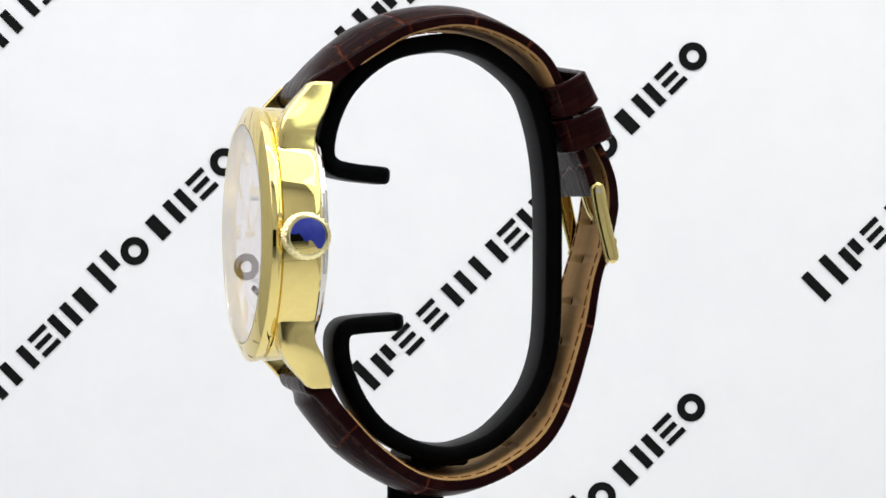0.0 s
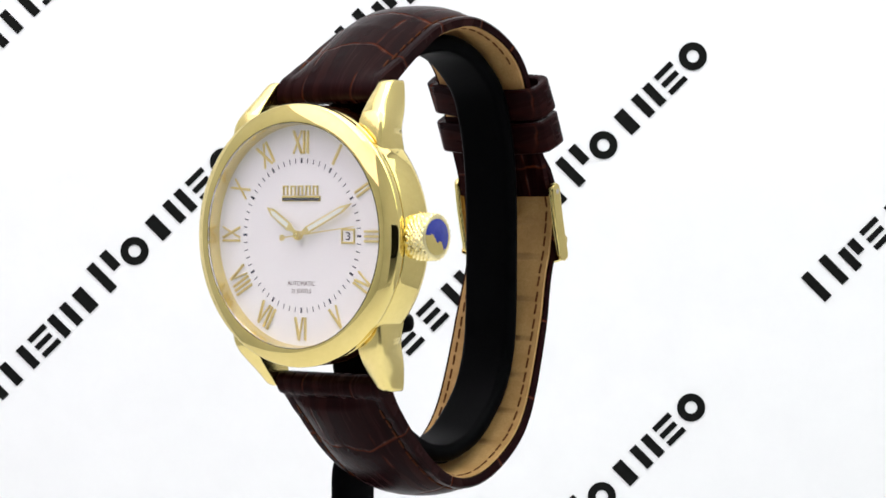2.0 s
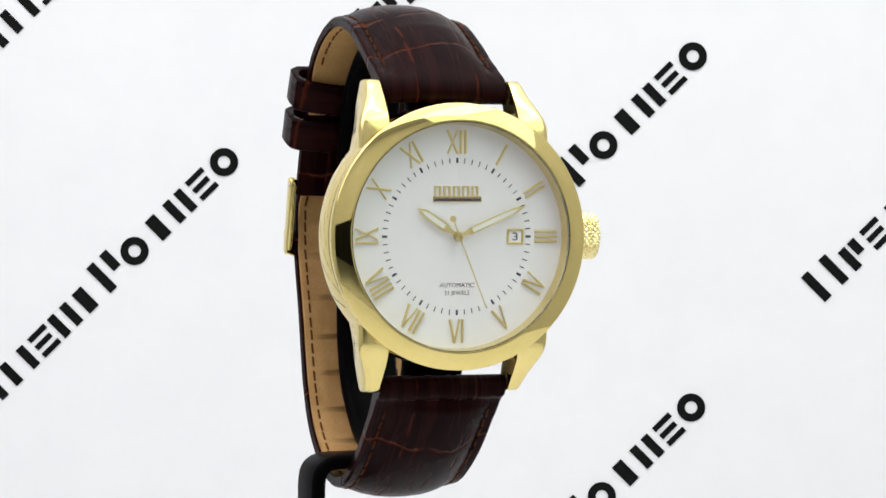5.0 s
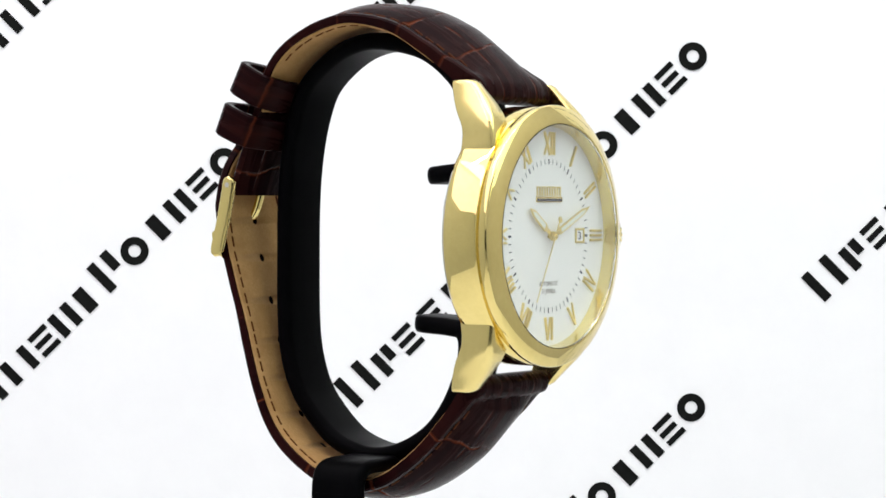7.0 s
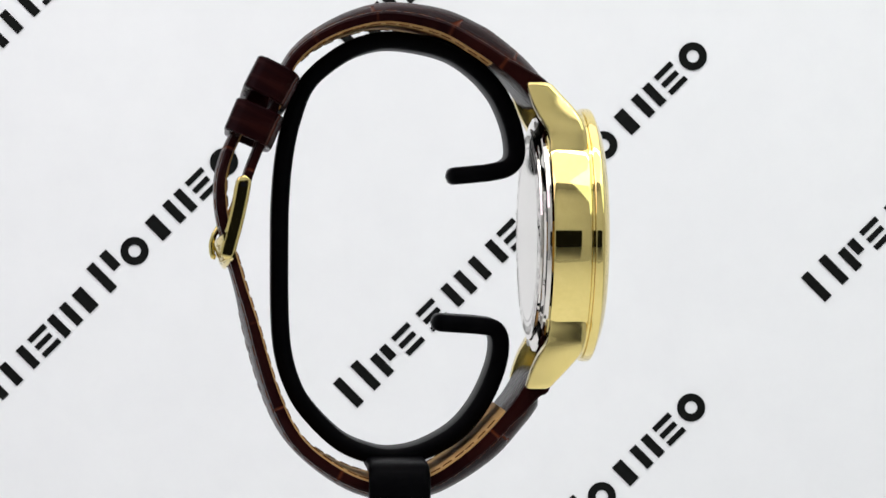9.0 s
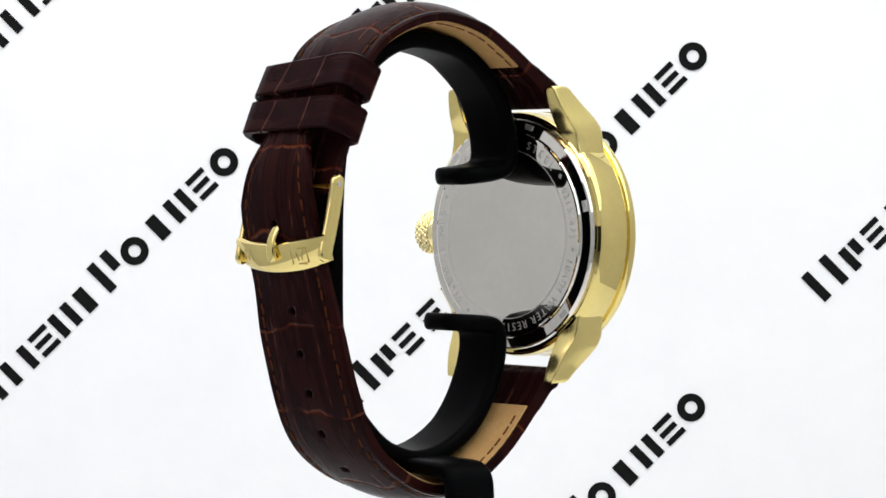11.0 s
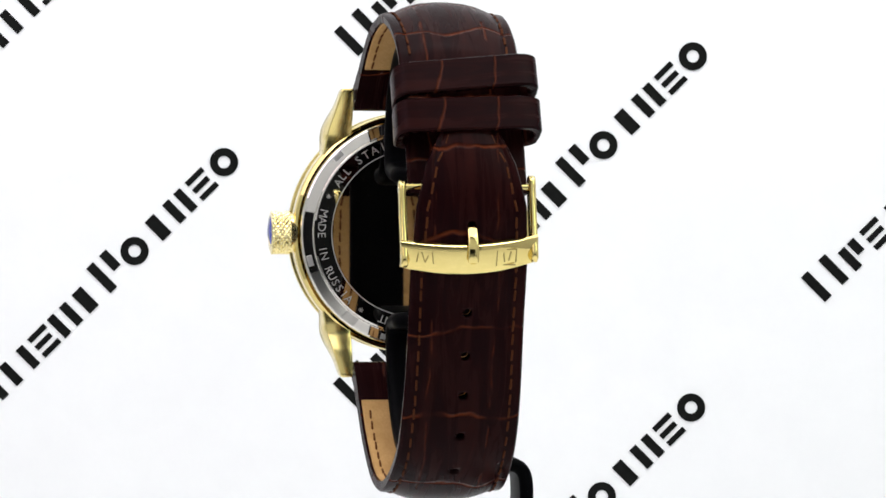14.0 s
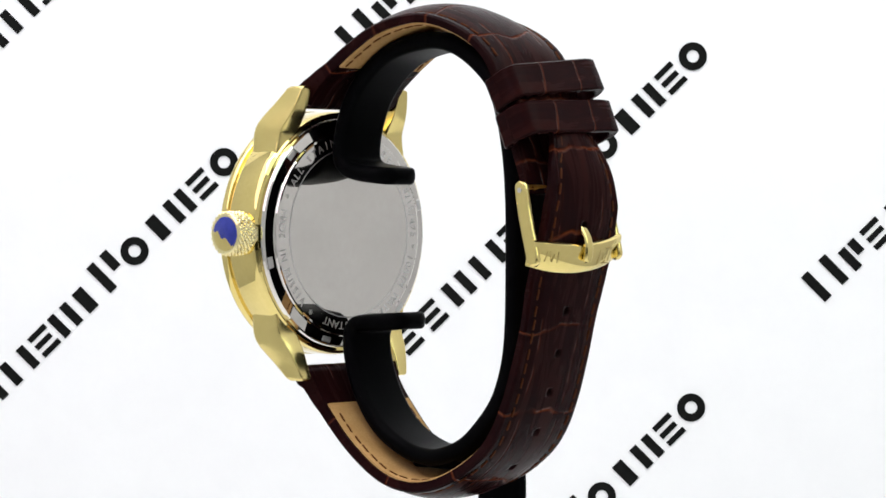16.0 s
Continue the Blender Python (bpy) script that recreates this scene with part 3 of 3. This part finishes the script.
ring_text("ALL", -57, -48)
ring_text("STAINLESS STEEL", -38, 43.5)
ring_text("*", 53, 53)
ring_text("8215/475", 62, 91)
ring_text("*", 98.5, 98.5)
ring_text("10ATM", 106, 124)
ring_text("WATER", 135, 155)
ring_text("RESISTANT", 163, 201)
ring_text("*", 293, 293)
ring_text("MADE IN RUSSIA", 282, 225, True)
ring_text("*", 215, 215)


# ---- strap ----
DRIFT = -0.75                              # the strap runs slightly askew: shift at its far end, mm


def askew(length):
    return CX + DRIFT * min(1.0, length / 55.0)


def strap_piece(name, inner, side, table, mat, label):
    """A padded leather strap half. inner: path of its lining in (y, z); table: length, width, edge thickness, padding."""
    pts, s = spline(inner, 0.4)
    n = len(pts)
    bm = bmesh.new()
    uvl = bm.loops.layers.uv.new("UVMap")
    rings, meta = [], []
    prof = [-1.0, -0.97, -0.9, -0.82, -0.76, -0.68, -0.55, -0.35, -0.12, 0.12, 0.35, 0.55, 0.68, 0.76, 0.82, 0.9, 0.97, 1.0]
    frames = []
    for i, p in enumerate(pts):
        t = (pts[min(i + 1, n - 1)] - pts[max(i - 1, 0)]).normalized()
        nn = Vector((-t.y, t.x)) * side
        w, e, pad = lerp_table(table, s[i])
        frames.append((p, t, nn, w, e, pad))
        hw = w / 2
        ring = []
        up = []
        for v in prof:
            lift = 0.0
            if abs(v) < 0.8:
                lift = pad * (1 - (abs(v) / 0.8) ** 2.6)
            if 0.78 < abs(v) < 0.86:
                lift = -0.14                       # stitched groove beside the padding
            rnd = 0.0 if abs(v) < 0.95 else (0.12 if abs(v) < 0.99 else 0.45)
            up.append((v * hw, e + lift - rnd))
        low = [(hw * 0.985, 0.05), (hw * 0.9, 0.0), (0.0, 0.0), (-hw * 0.9, 0.0), (-hw * 0.985, 0.05)]
        fold = math.sqrt(max(0.004, 1 - (1 - min(1.0, s[i] / 2.0)) ** 2))      # the end is folded round the bar
        for a, h in up + low:
            q = p + nn * ((e + pad) * 0.45 * (1 - fold) + h * fold)
            ring.append(bm.verts.new(((askew(s[i]) + a) * MM, q.x * MM, q.y * MM)))
        rings.append(ring)
        meta.append([(s[i] * MM, a * MM) for a, h in up + low])
    m = len(rings[0])
    for i in range(n - 1):
        for k in range(m):
            j = (k + 1) % m
            f = bm.faces.new((rings[i][k], rings[i][j], rings[i + 1][j], rings[i + 1][k]))
            for lp, (ii, kk) in zip(f.loops, ((i, k), (i, j), (i + 1, j), (i + 1, k))):
                lp[uvl].uv = meta[ii][kk]
    bm.faces.new(rings[0][::-1])
    bm.faces.new(rings[-1])
    ob = part(name, bm, mat, watch, label)
    return ob, pts, s, frames


def at_length(s, frames, where):
    i = min(range(len(s)), key=lambda k: abs(s[k] - where))
    return frames[i]


def stitches(parent, s, frames, start, stop, inset, pitch, mat, under=False, length=1.75):
    """Rows of single thread stitches along both edges."""
    proto = None
    k = 0
    where = start
    while where < stop:
        for sx in (-1, 1):
            p, t, nn, w, e, pad = at_length(s, frames, where)
            h = -0.26 if under else e + 0.02
            q = p + nn * h
            x = Vector((0, t.x, t.y))
            z = Vector((0, nn.x, nn.y))
            y = z.cross(x)
            w2 = at_length(s, frames, where + 1.0)[3]
            lean = 0.05 * sx + math.atan((w2 - w) / 2) * sx * (1 if z.cross(x).x > 0 else -1)
            rot = Matrix((x, y, z)).transposed().to_4x4() @ Matrix.Rotation(lean, 4, "Z")
            m = Matrix.Translation((((askew(where) + sx * (w / 2 - inset)) * MM), q.x * MM, q.y * MM)) @ rot
            if proto is None:
                bm = bmesh.new()
                add_box(bm, (length, 0.34, 0.3), Matrix.Identity(4), 0.14, 2)
                proto = part("stitch", bm, mat, parent)
                proto.matrix_basis = m
            else:
                share(proto, "stitch", parent, m)
        where += pitch


def lining(parent, pts, s, frames, start, stop, inset):
    bm = bmesh.new()
    rings = []
    for p, sl, (q, t, nn, w, e, pad) in zip(pts, s, frames):
        if sl < start or sl > stop:
            continue
        hw = w / 2 - inset
        ring = []
        for a, h in ((hw, 0.02), (hw - 0.15, -0.22), (0, -0.25), (-hw + 0.15, -0.22), (-hw, 0.02)):
            c = p + nn * h
            ring.append(bm.verts.new(((askew(sl) + a) * MM, c.x * MM, c.y * MM)))
        rings.append(ring)
    for a, b in zip(rings, rings[1:]):
        for k in range(5):
            bm.faces.new((a[k], a[(k + 1) % 5], b[(k + 1) % 5], b[k]))
    bm.faces.new(rings[0])
    bm.faces.new(rings[-1][::-1])
    return part("lining", bm, LINING, parent, "tan leather lining")


upper_path = [(-17.1, 13.2), (-16.5, 14.8), (-14.7, 17.1), (-11.6, 19.6), (-7.8, 22.2), (-2.5, 25.1), (4.5, 26.6), (9.8, 26.0), (15.1, 23.9), (18.8, 21.1), (20.9, 17.6), (22.6, 12.3), (24.2, 8.0), (25.7, 4.2), (26.6, 1.6), (27.2, -0.3)]
upper, up_pts, up_s, up_fr = strap_piece("strap_upper", upper_path, 1,
                                         [(0, 20.4, 3.9, 0.2), (2.6, 20.3, 3.8, 0.3), (4.5, 20.15, 2.9, 1.4), (8, 20.05, 2.2, 2.5), (13, 20.0, 2.0, 2.9), (24, 19.4, 1.7, 2.1), (38, 18.6, 1.5, 0.9), (48, 18.2, 1.5, 0.25), (70, 18.0, 1.4, 0.1)],
                                         LEATHER_UP, "dark brown embossed leather strap half")
lining(upper, up_pts, up_s, up_fr, 9.5, up_s[-1] - 14, 0.55)
stitches(upper, up_s, up_fr, 6.0, 44, 1.7, 2.3, THREAD)
stitches(upper, up_s, up_fr, 11, 42, 1.7, 2.3, THREAD_DARK, under=True)

lower_path = [(-17.1, -27.0), (-16.4, -28.6), (-15.0, -31.0), (-13.4, -33.2), (-8.9, -38.2), (-4.5, -41.8), (-0.4, -44.1), (4.2, -45.0), (8.8, -44.4), (13.2, -42.4), (17.6, -39.2), (20.4, -35.6), (22.5, -30.9),
              (24.1, -26), (26.1, -19), (28.1, -12), (28.9, -9.4), (29.8, -5.6), (30.4, -2.0), (30.5, 2), (29.7, 5.5), (28.2, 9), (27.0, 11.3), (26.4, 12.4)]
lower, lo_pts, lo_s, lo_fr = strap_piece("strap_lower", lower_path, -1,
                                         [(0, 20.4, 3.9, 0.2), (2.4, 20.3, 3.8, 0.25), (3.2, 20.2, 3.0, 0.35), (4.4, 20.15, 2.75, 1.75), (8, 20.05, 2.2, 2.4), (13, 20.0, 2.0, 2.7), (24, 19.6, 1.8, 1.9), (44, 18.4, 1.8, 0.4), (62, 17.8, 1.6, 0.3), (68, 17.7, 1.35, 0.4), (76, 17.6, 1.3, 0.5), (84, 16.6, 1.6, 0.3), (90, 13.6, 1.3, 0.5), (95, 9.0, 1.3, 0.4), (97, 5.5, 1.2, 0.3), (99, 3.5, 1.2, 0.2)],
                                         LEATHER_LOW, "dark brown embossed leather strap half with holes")
lining(lower, lo_pts, lo_s, lo_fr, 7.8, lo_s[-1] - 3, 0.55)
stitches(lower, lo_s, lo_fr, 6.0, lo_s[-1] - 4, 1.7, 2.3, THREAD)
stitches(lower, lo_s, lo_fr, 11, lo_s[-1] - 8, 1.7, 2.3, THREAD_DARK, under=True)



def twist(x, y, z):
    """How far the rear of the lower half leans out below the buckle, more at one edge."""
    k = min(1.0, max(0.0, (y / MM - 4.0) / 16.0)) * min(1.0, max(0.0, (-12.5 - z / MM) / 9.0))
    return (0.25 + 0.06 * (x / MM - CX)) * k * k * (3 - 2 * k) * MM


for ob in [lower] + list(lower.children):
    if ob.name.startswith("stitch"):
        at = ob.matrix_basis.translation.copy()
        at.y += twist(*at)
        ob.matrix_basis.translation = at
    else:
        for v in ob.data.vertices:
            v.co.y += twist(*v.co)

# buckle holes go right through the strap and its lining
cutter = bmesh.new()
for zz in (-4.6, -11.0, -17.8, -24.3, -30.4, -36.5, -41.8):
    i = min(range(len(lo_pts)), key=lambda k: abs((lo_pts[k] + lo_fr[k][2] * 1.5).y - zz) + (0 if lo_pts[k].x > 10 else 99))
    p, t, nn = lo_fr[i][:3]
    x, z = Vector((0, t.x, t.y)), Vector((0, nn.x, nn.y))
    rot = Matrix((x, z.cross(x), z)).transposed().to_4x4()
    bmesh.ops.create_cone(cutter, cap_ends=True, segments=18, radius1=0.72 * MM, radius2=0.72 * MM, depth=9 * MM, matrix=Matrix.Translation(((CX + DRIFT) * MM, p.x * MM, p.y * MM)) @ rot)
cut = part("cut", cutter, None, watch)
low_lining = [c for c in lower.children if c.name.startswith("lining")][0]
for ob in (lower, low_lining):
    md = ob.modifiers.new("holes", "BOOLEAN")
    md.operation, md.object, md.solver = "DIFFERENCE", cut, "EXACT"
    bpy.context.view_layer.update()
    made = bpy.data.meshes.new_from_object(ob.evaluated_get(bpy.context.evaluated_depsgraph_get()))
    ob.modifiers.clear()
    ob.data = made
cut_mesh = cut.data
bpy.data.objects.remove(cut)
bpy.data.meshes.remove(cut_mesh)


# strap ends fold round the spring bars
for zz, sign, yy in ((15.0, 1, -17.6), (-28.8, -1, -17.6)):
    part("spring_bar", lathe([(0, 0), (0.6, 0), (0.6, 20.6), (0, 20.6)], 0, 0, 16), STEEL, watch).matrix_basis = (
        Matrix.Translation(((CX + 10.3) * MM, yy * MM, zz * MM)) @ Matrix.Rotation(radians(90), 4, "Z"))


# keepers: two leather loops round both strap halves
def keeper(low_in, low_out, width, slant, mat):
    """A loop in the plane across the strap: low_in, low_out its inner and outer middle in (y, z)."""
    a, b = Vector(low_in), Vector(low_out)
    out = (b - a).normalized()
    up = Vector((-out.y, out.x)) if out.x > 0 else Vector((out.y, -out.x))
    depth = (b - a).length
    hw = 9.95
    bm = bmesh.new()
    uvl = bm.loops.layers.uv.new("UVMap")
    path = []
    r = 2.3
    for cxs, cds, a0 in ((1, 1, 0), (-1, 1, 90), (-1, -1, 180), (1, -1, 270)):
        for k in range(7):
            g = radians(a0 + 15 * k)
            rx = r if cds > 0 else 4.6                 # the side against the strap is rounder
            path.append((cxs * (hw - rx) + rx * math.cos(g), cds * (depth / 2 - r) + r * math.sin(g)))
    mid = (a + b) / 2
    rings = []
    run, last = 0.0, None
    runs = []
    for x, d in path:
        run += 0 if last is None else math.hypot(x - last[0], d - last[1])
        last = (x, d)
        runs.append(run)
        nx, nd = x / hw, d / (depth / 2)
        l = math.hypot(nx, nd)
        ring = []
        for dt, h in ((0, -width / 2 + 0.2), (0, width / 2 - 0.2), (0.25, width / 2), (0.85, width / 2), (1.1, width / 2 - 0.25), (1.1, -width / 2 + 0.25), (0.85, -width / 2), (0.25, -width / 2)):
            xo = x + dt * (1 if abs(x) > hw - r + 0.1 else 0) * (1 if x > 0 else -1)
            do = d + dt * (1 if abs(d) > depth / 2 - r + 0.1 else 0) * (1 if d > 0 else -1)
            bulge = 0.5 * (1 - (x / hw) ** 2) * (1 if d > 0 else 0)
            q = mid + out * (do + bulge - (0.2 * x / hw if d > 0 else 0)) + up * (h - slant * x / hw)
            ring.append((bm.verts.new(((CX - 0.9 + xo) * MM, q.x * MM, q.y * MM)), (run * MM, h * MM)))
        rings.append(ring)
    n = len(rings)
    for i in range(n):
        p, q = rings[i], rings[(i + 1) % n]
        for k in range(8):
            j = (k + 1) % 8
            f = bm.faces.new((p[k][0], q[k][0], q[j][0], p[j][0]))
            for lp, u in zip(f.loops, (p[k][1], q[k][1], q[j][1], p[j][1])):
                lp[uvl].uv = u
    return part("keeper", bm, mat, watch, "brown leather keeper loop")


KEEP = leather("brown_keeper_leather", 0.0092, (0.003, 0.030, 0), 0.45, 0.0)
keeper((21.3, 15.35), (25.7, 17.6), 5.4, 0.9, KEEP)
keeper((23.5, 9.5), (28.5, 11.6), 5.3, 0.3, KEEP)

# ---- buckle ----
bm = bmesh.new()
BX = CX - 0.65


def slope(x):
    return -0.04 * (x + 8.0)


n = 28
rings = []
for k in range(n + 1):
    v = -1 + 2 * k / n
    x = v * 10.3
    y = 31.4 - 1.4 * abs(v) ** 2.2
    z = -9.35 + 1.3 * v * v + slope(x)
    hh = 2.3 - 0.25 * abs(v) ** 3
    ring = []
    for dy, dz in ((0.0, hh * 0.92), (0.32, hh * 0.80), (0.5, hh * 0.5), (0.42, -hh * 0.6), (0.2, -hh * 0.92), (-0.1, -hh), (-0.5, -hh * 0.9), (-0.6, hh * 0.7), (-0.35, hh)):
        ring.append(bm.verts.new(((BX + x) * MM, (y + dy + dz * 0.33) * MM, (z + dz) * MM)))
    rings.append(ring)
for a, b in zip(rings, rings[1:]):
    for k in range(9):
        bm.faces.new((a[k], a[(k + 1) % 9], b[(k + 1) % 9], b[k]))
bm.faces.new(rings[0])
bm.faces.new(rings[-1][::-1])
buckle = part("buckle", bm, GOLD, watch, "gold-tone pin buckle")
for sx in (-1, 1):
    bm = bmesh.new()
    strip([(y, z + slope(sx * 9.8)) for y, z in ((27.6, 2.7), (27.8, 1.3), (28.3, -1.5), (29.1, -5.0), (29.9, -8.0), (30.4, -10.2))], 0.55, 1.2, BX + sx * 9.8, bm, taper=0.3)
    arm = part("side_arm", bm, GOLD, buckle)
    bm = bmesh.new()
    bmesh.ops.create_cone(bm, cap_ends=True, segments=16, radius1=0.42 * MM, radius2=0.42 * MM, depth=1.25 * MM,
                          matrix=Matrix.Translation(((BX + sx * 9.8) * MM, 0.0278, (1.3 + slope(sx * 9.8)) * MM)) @ Matrix.Rotation(radians(90), 4, "Y"))
    part("pin_end", bm, STEEL, arm)
bm = bmesh.new()
bmesh.ops.create_cone(bm, cap_ends=True, segments=16, radius1=0.6 * MM, radius2=0.6 * MM, depth=19.6 * MM,
                      matrix=Matrix.Translation((BX * MM, 0.0278, 1.0 * MM)) @ Matrix.Rotation(radians(90), 4, "Y"))
part("cross_pin", bm, GOLD, buckle)
bm = bmesh.new()
strip([(28.2, 1.2), (29.5, -2.6), (30.8, -4.5), (31.7, -5.7), (32.3, -6.8), (32.6, -8.1), (32.5, -9.4), (32.1, -10.4)], 0.85, 0.45, BX - 0.2, bm, taper=0.7)
part("tongue", bm, GOLD, buckle, "gold tongue through a strap hole")
# worn marks on the bar: plain engraved strokes and a small square frame
bm = bmesh.new()
for dx, lean, dz, w, h in ((5.7, 8, 0, 0.2, 1.9), (6.5, -20, 0, 0.2, 1.7), (7.1, 20, 0, 0.2, 1.7), (7.9, -8, 0, 0.2, 1.9),
                           (-3.9, 0, -0.2, 0.2, 2.4), (-6.9, 0, -0.2, 0.2, 2.4), (-5.4, 0, 0.9, 3.0, 0.2), (-5.4, 0, -1.4, 3.0, 0.2), (-5.0, 12, -0.2, 0.25, 1.5), (-5.9, -12, -0.2, 0.25, 1.5)):
    v = abs(dx) / 10.3
    add_box(bm, (w, 0.12, h), Matrix.Translation((BX + dx, 31.4 - 1.4 * v ** 2.2 + 0.44 + dz * 0.33, -9.35 + 1.3 * v * v + slope(dx) + dz))
            @ Matrix.Rotation(radians(-18), 4, "X") @ Matrix.Rotation(radians(lean), 4, "Y"), 0.03)
part("bar_mark", bm, GOLD_WORN, buckle, "plain engraved strokes", smooth=False)


def resize(ob, k, cx=CX, cz=CZ):
    """Scales a round part and its pieces about the middle of the case."""
    about = Matrix.Translation((cx * MM, 0, cz * MM))
    ob.data.transform(about @ Matrix.Diagonal((k, 1, k, 1)) @ about.inverted())
    for child in ob.children:
        resize(child, k, cx, cz)


bpy.context.view_layer.update()
for ob in list(watch.children):
    if ob.name in ("dial", "crystal", "inner_ring"):
        resize(ob, 0.983)
    elif ob.name in ("hour_hand", "minute_hand", "second_hand"):
        resize(ob, 0.983, 0, 0)
    elif ob.name == "case_back":
        resize(ob, 1.012)

# ---- what moves ----
def motions():
    """The turntable carries stand and watch round; the hands run."""
    times = [0, 2, 4, 6, 8, 10, 12, 14, 16]
    for ob in (stand, watch):
        walk(ob, [(t, pose(0, 0, H + RISE, 0, 0, TURN * (t - FRONT))) for t in times])
    walk(second_hand, [(t, hand_pose(135.6 + 25.2 * (t - 4.1))) for t in times])
    walk(minute_hand, [(t, hand_pose(66.0 + 0.42 * (t - 4.1))) for t in times])


motions()
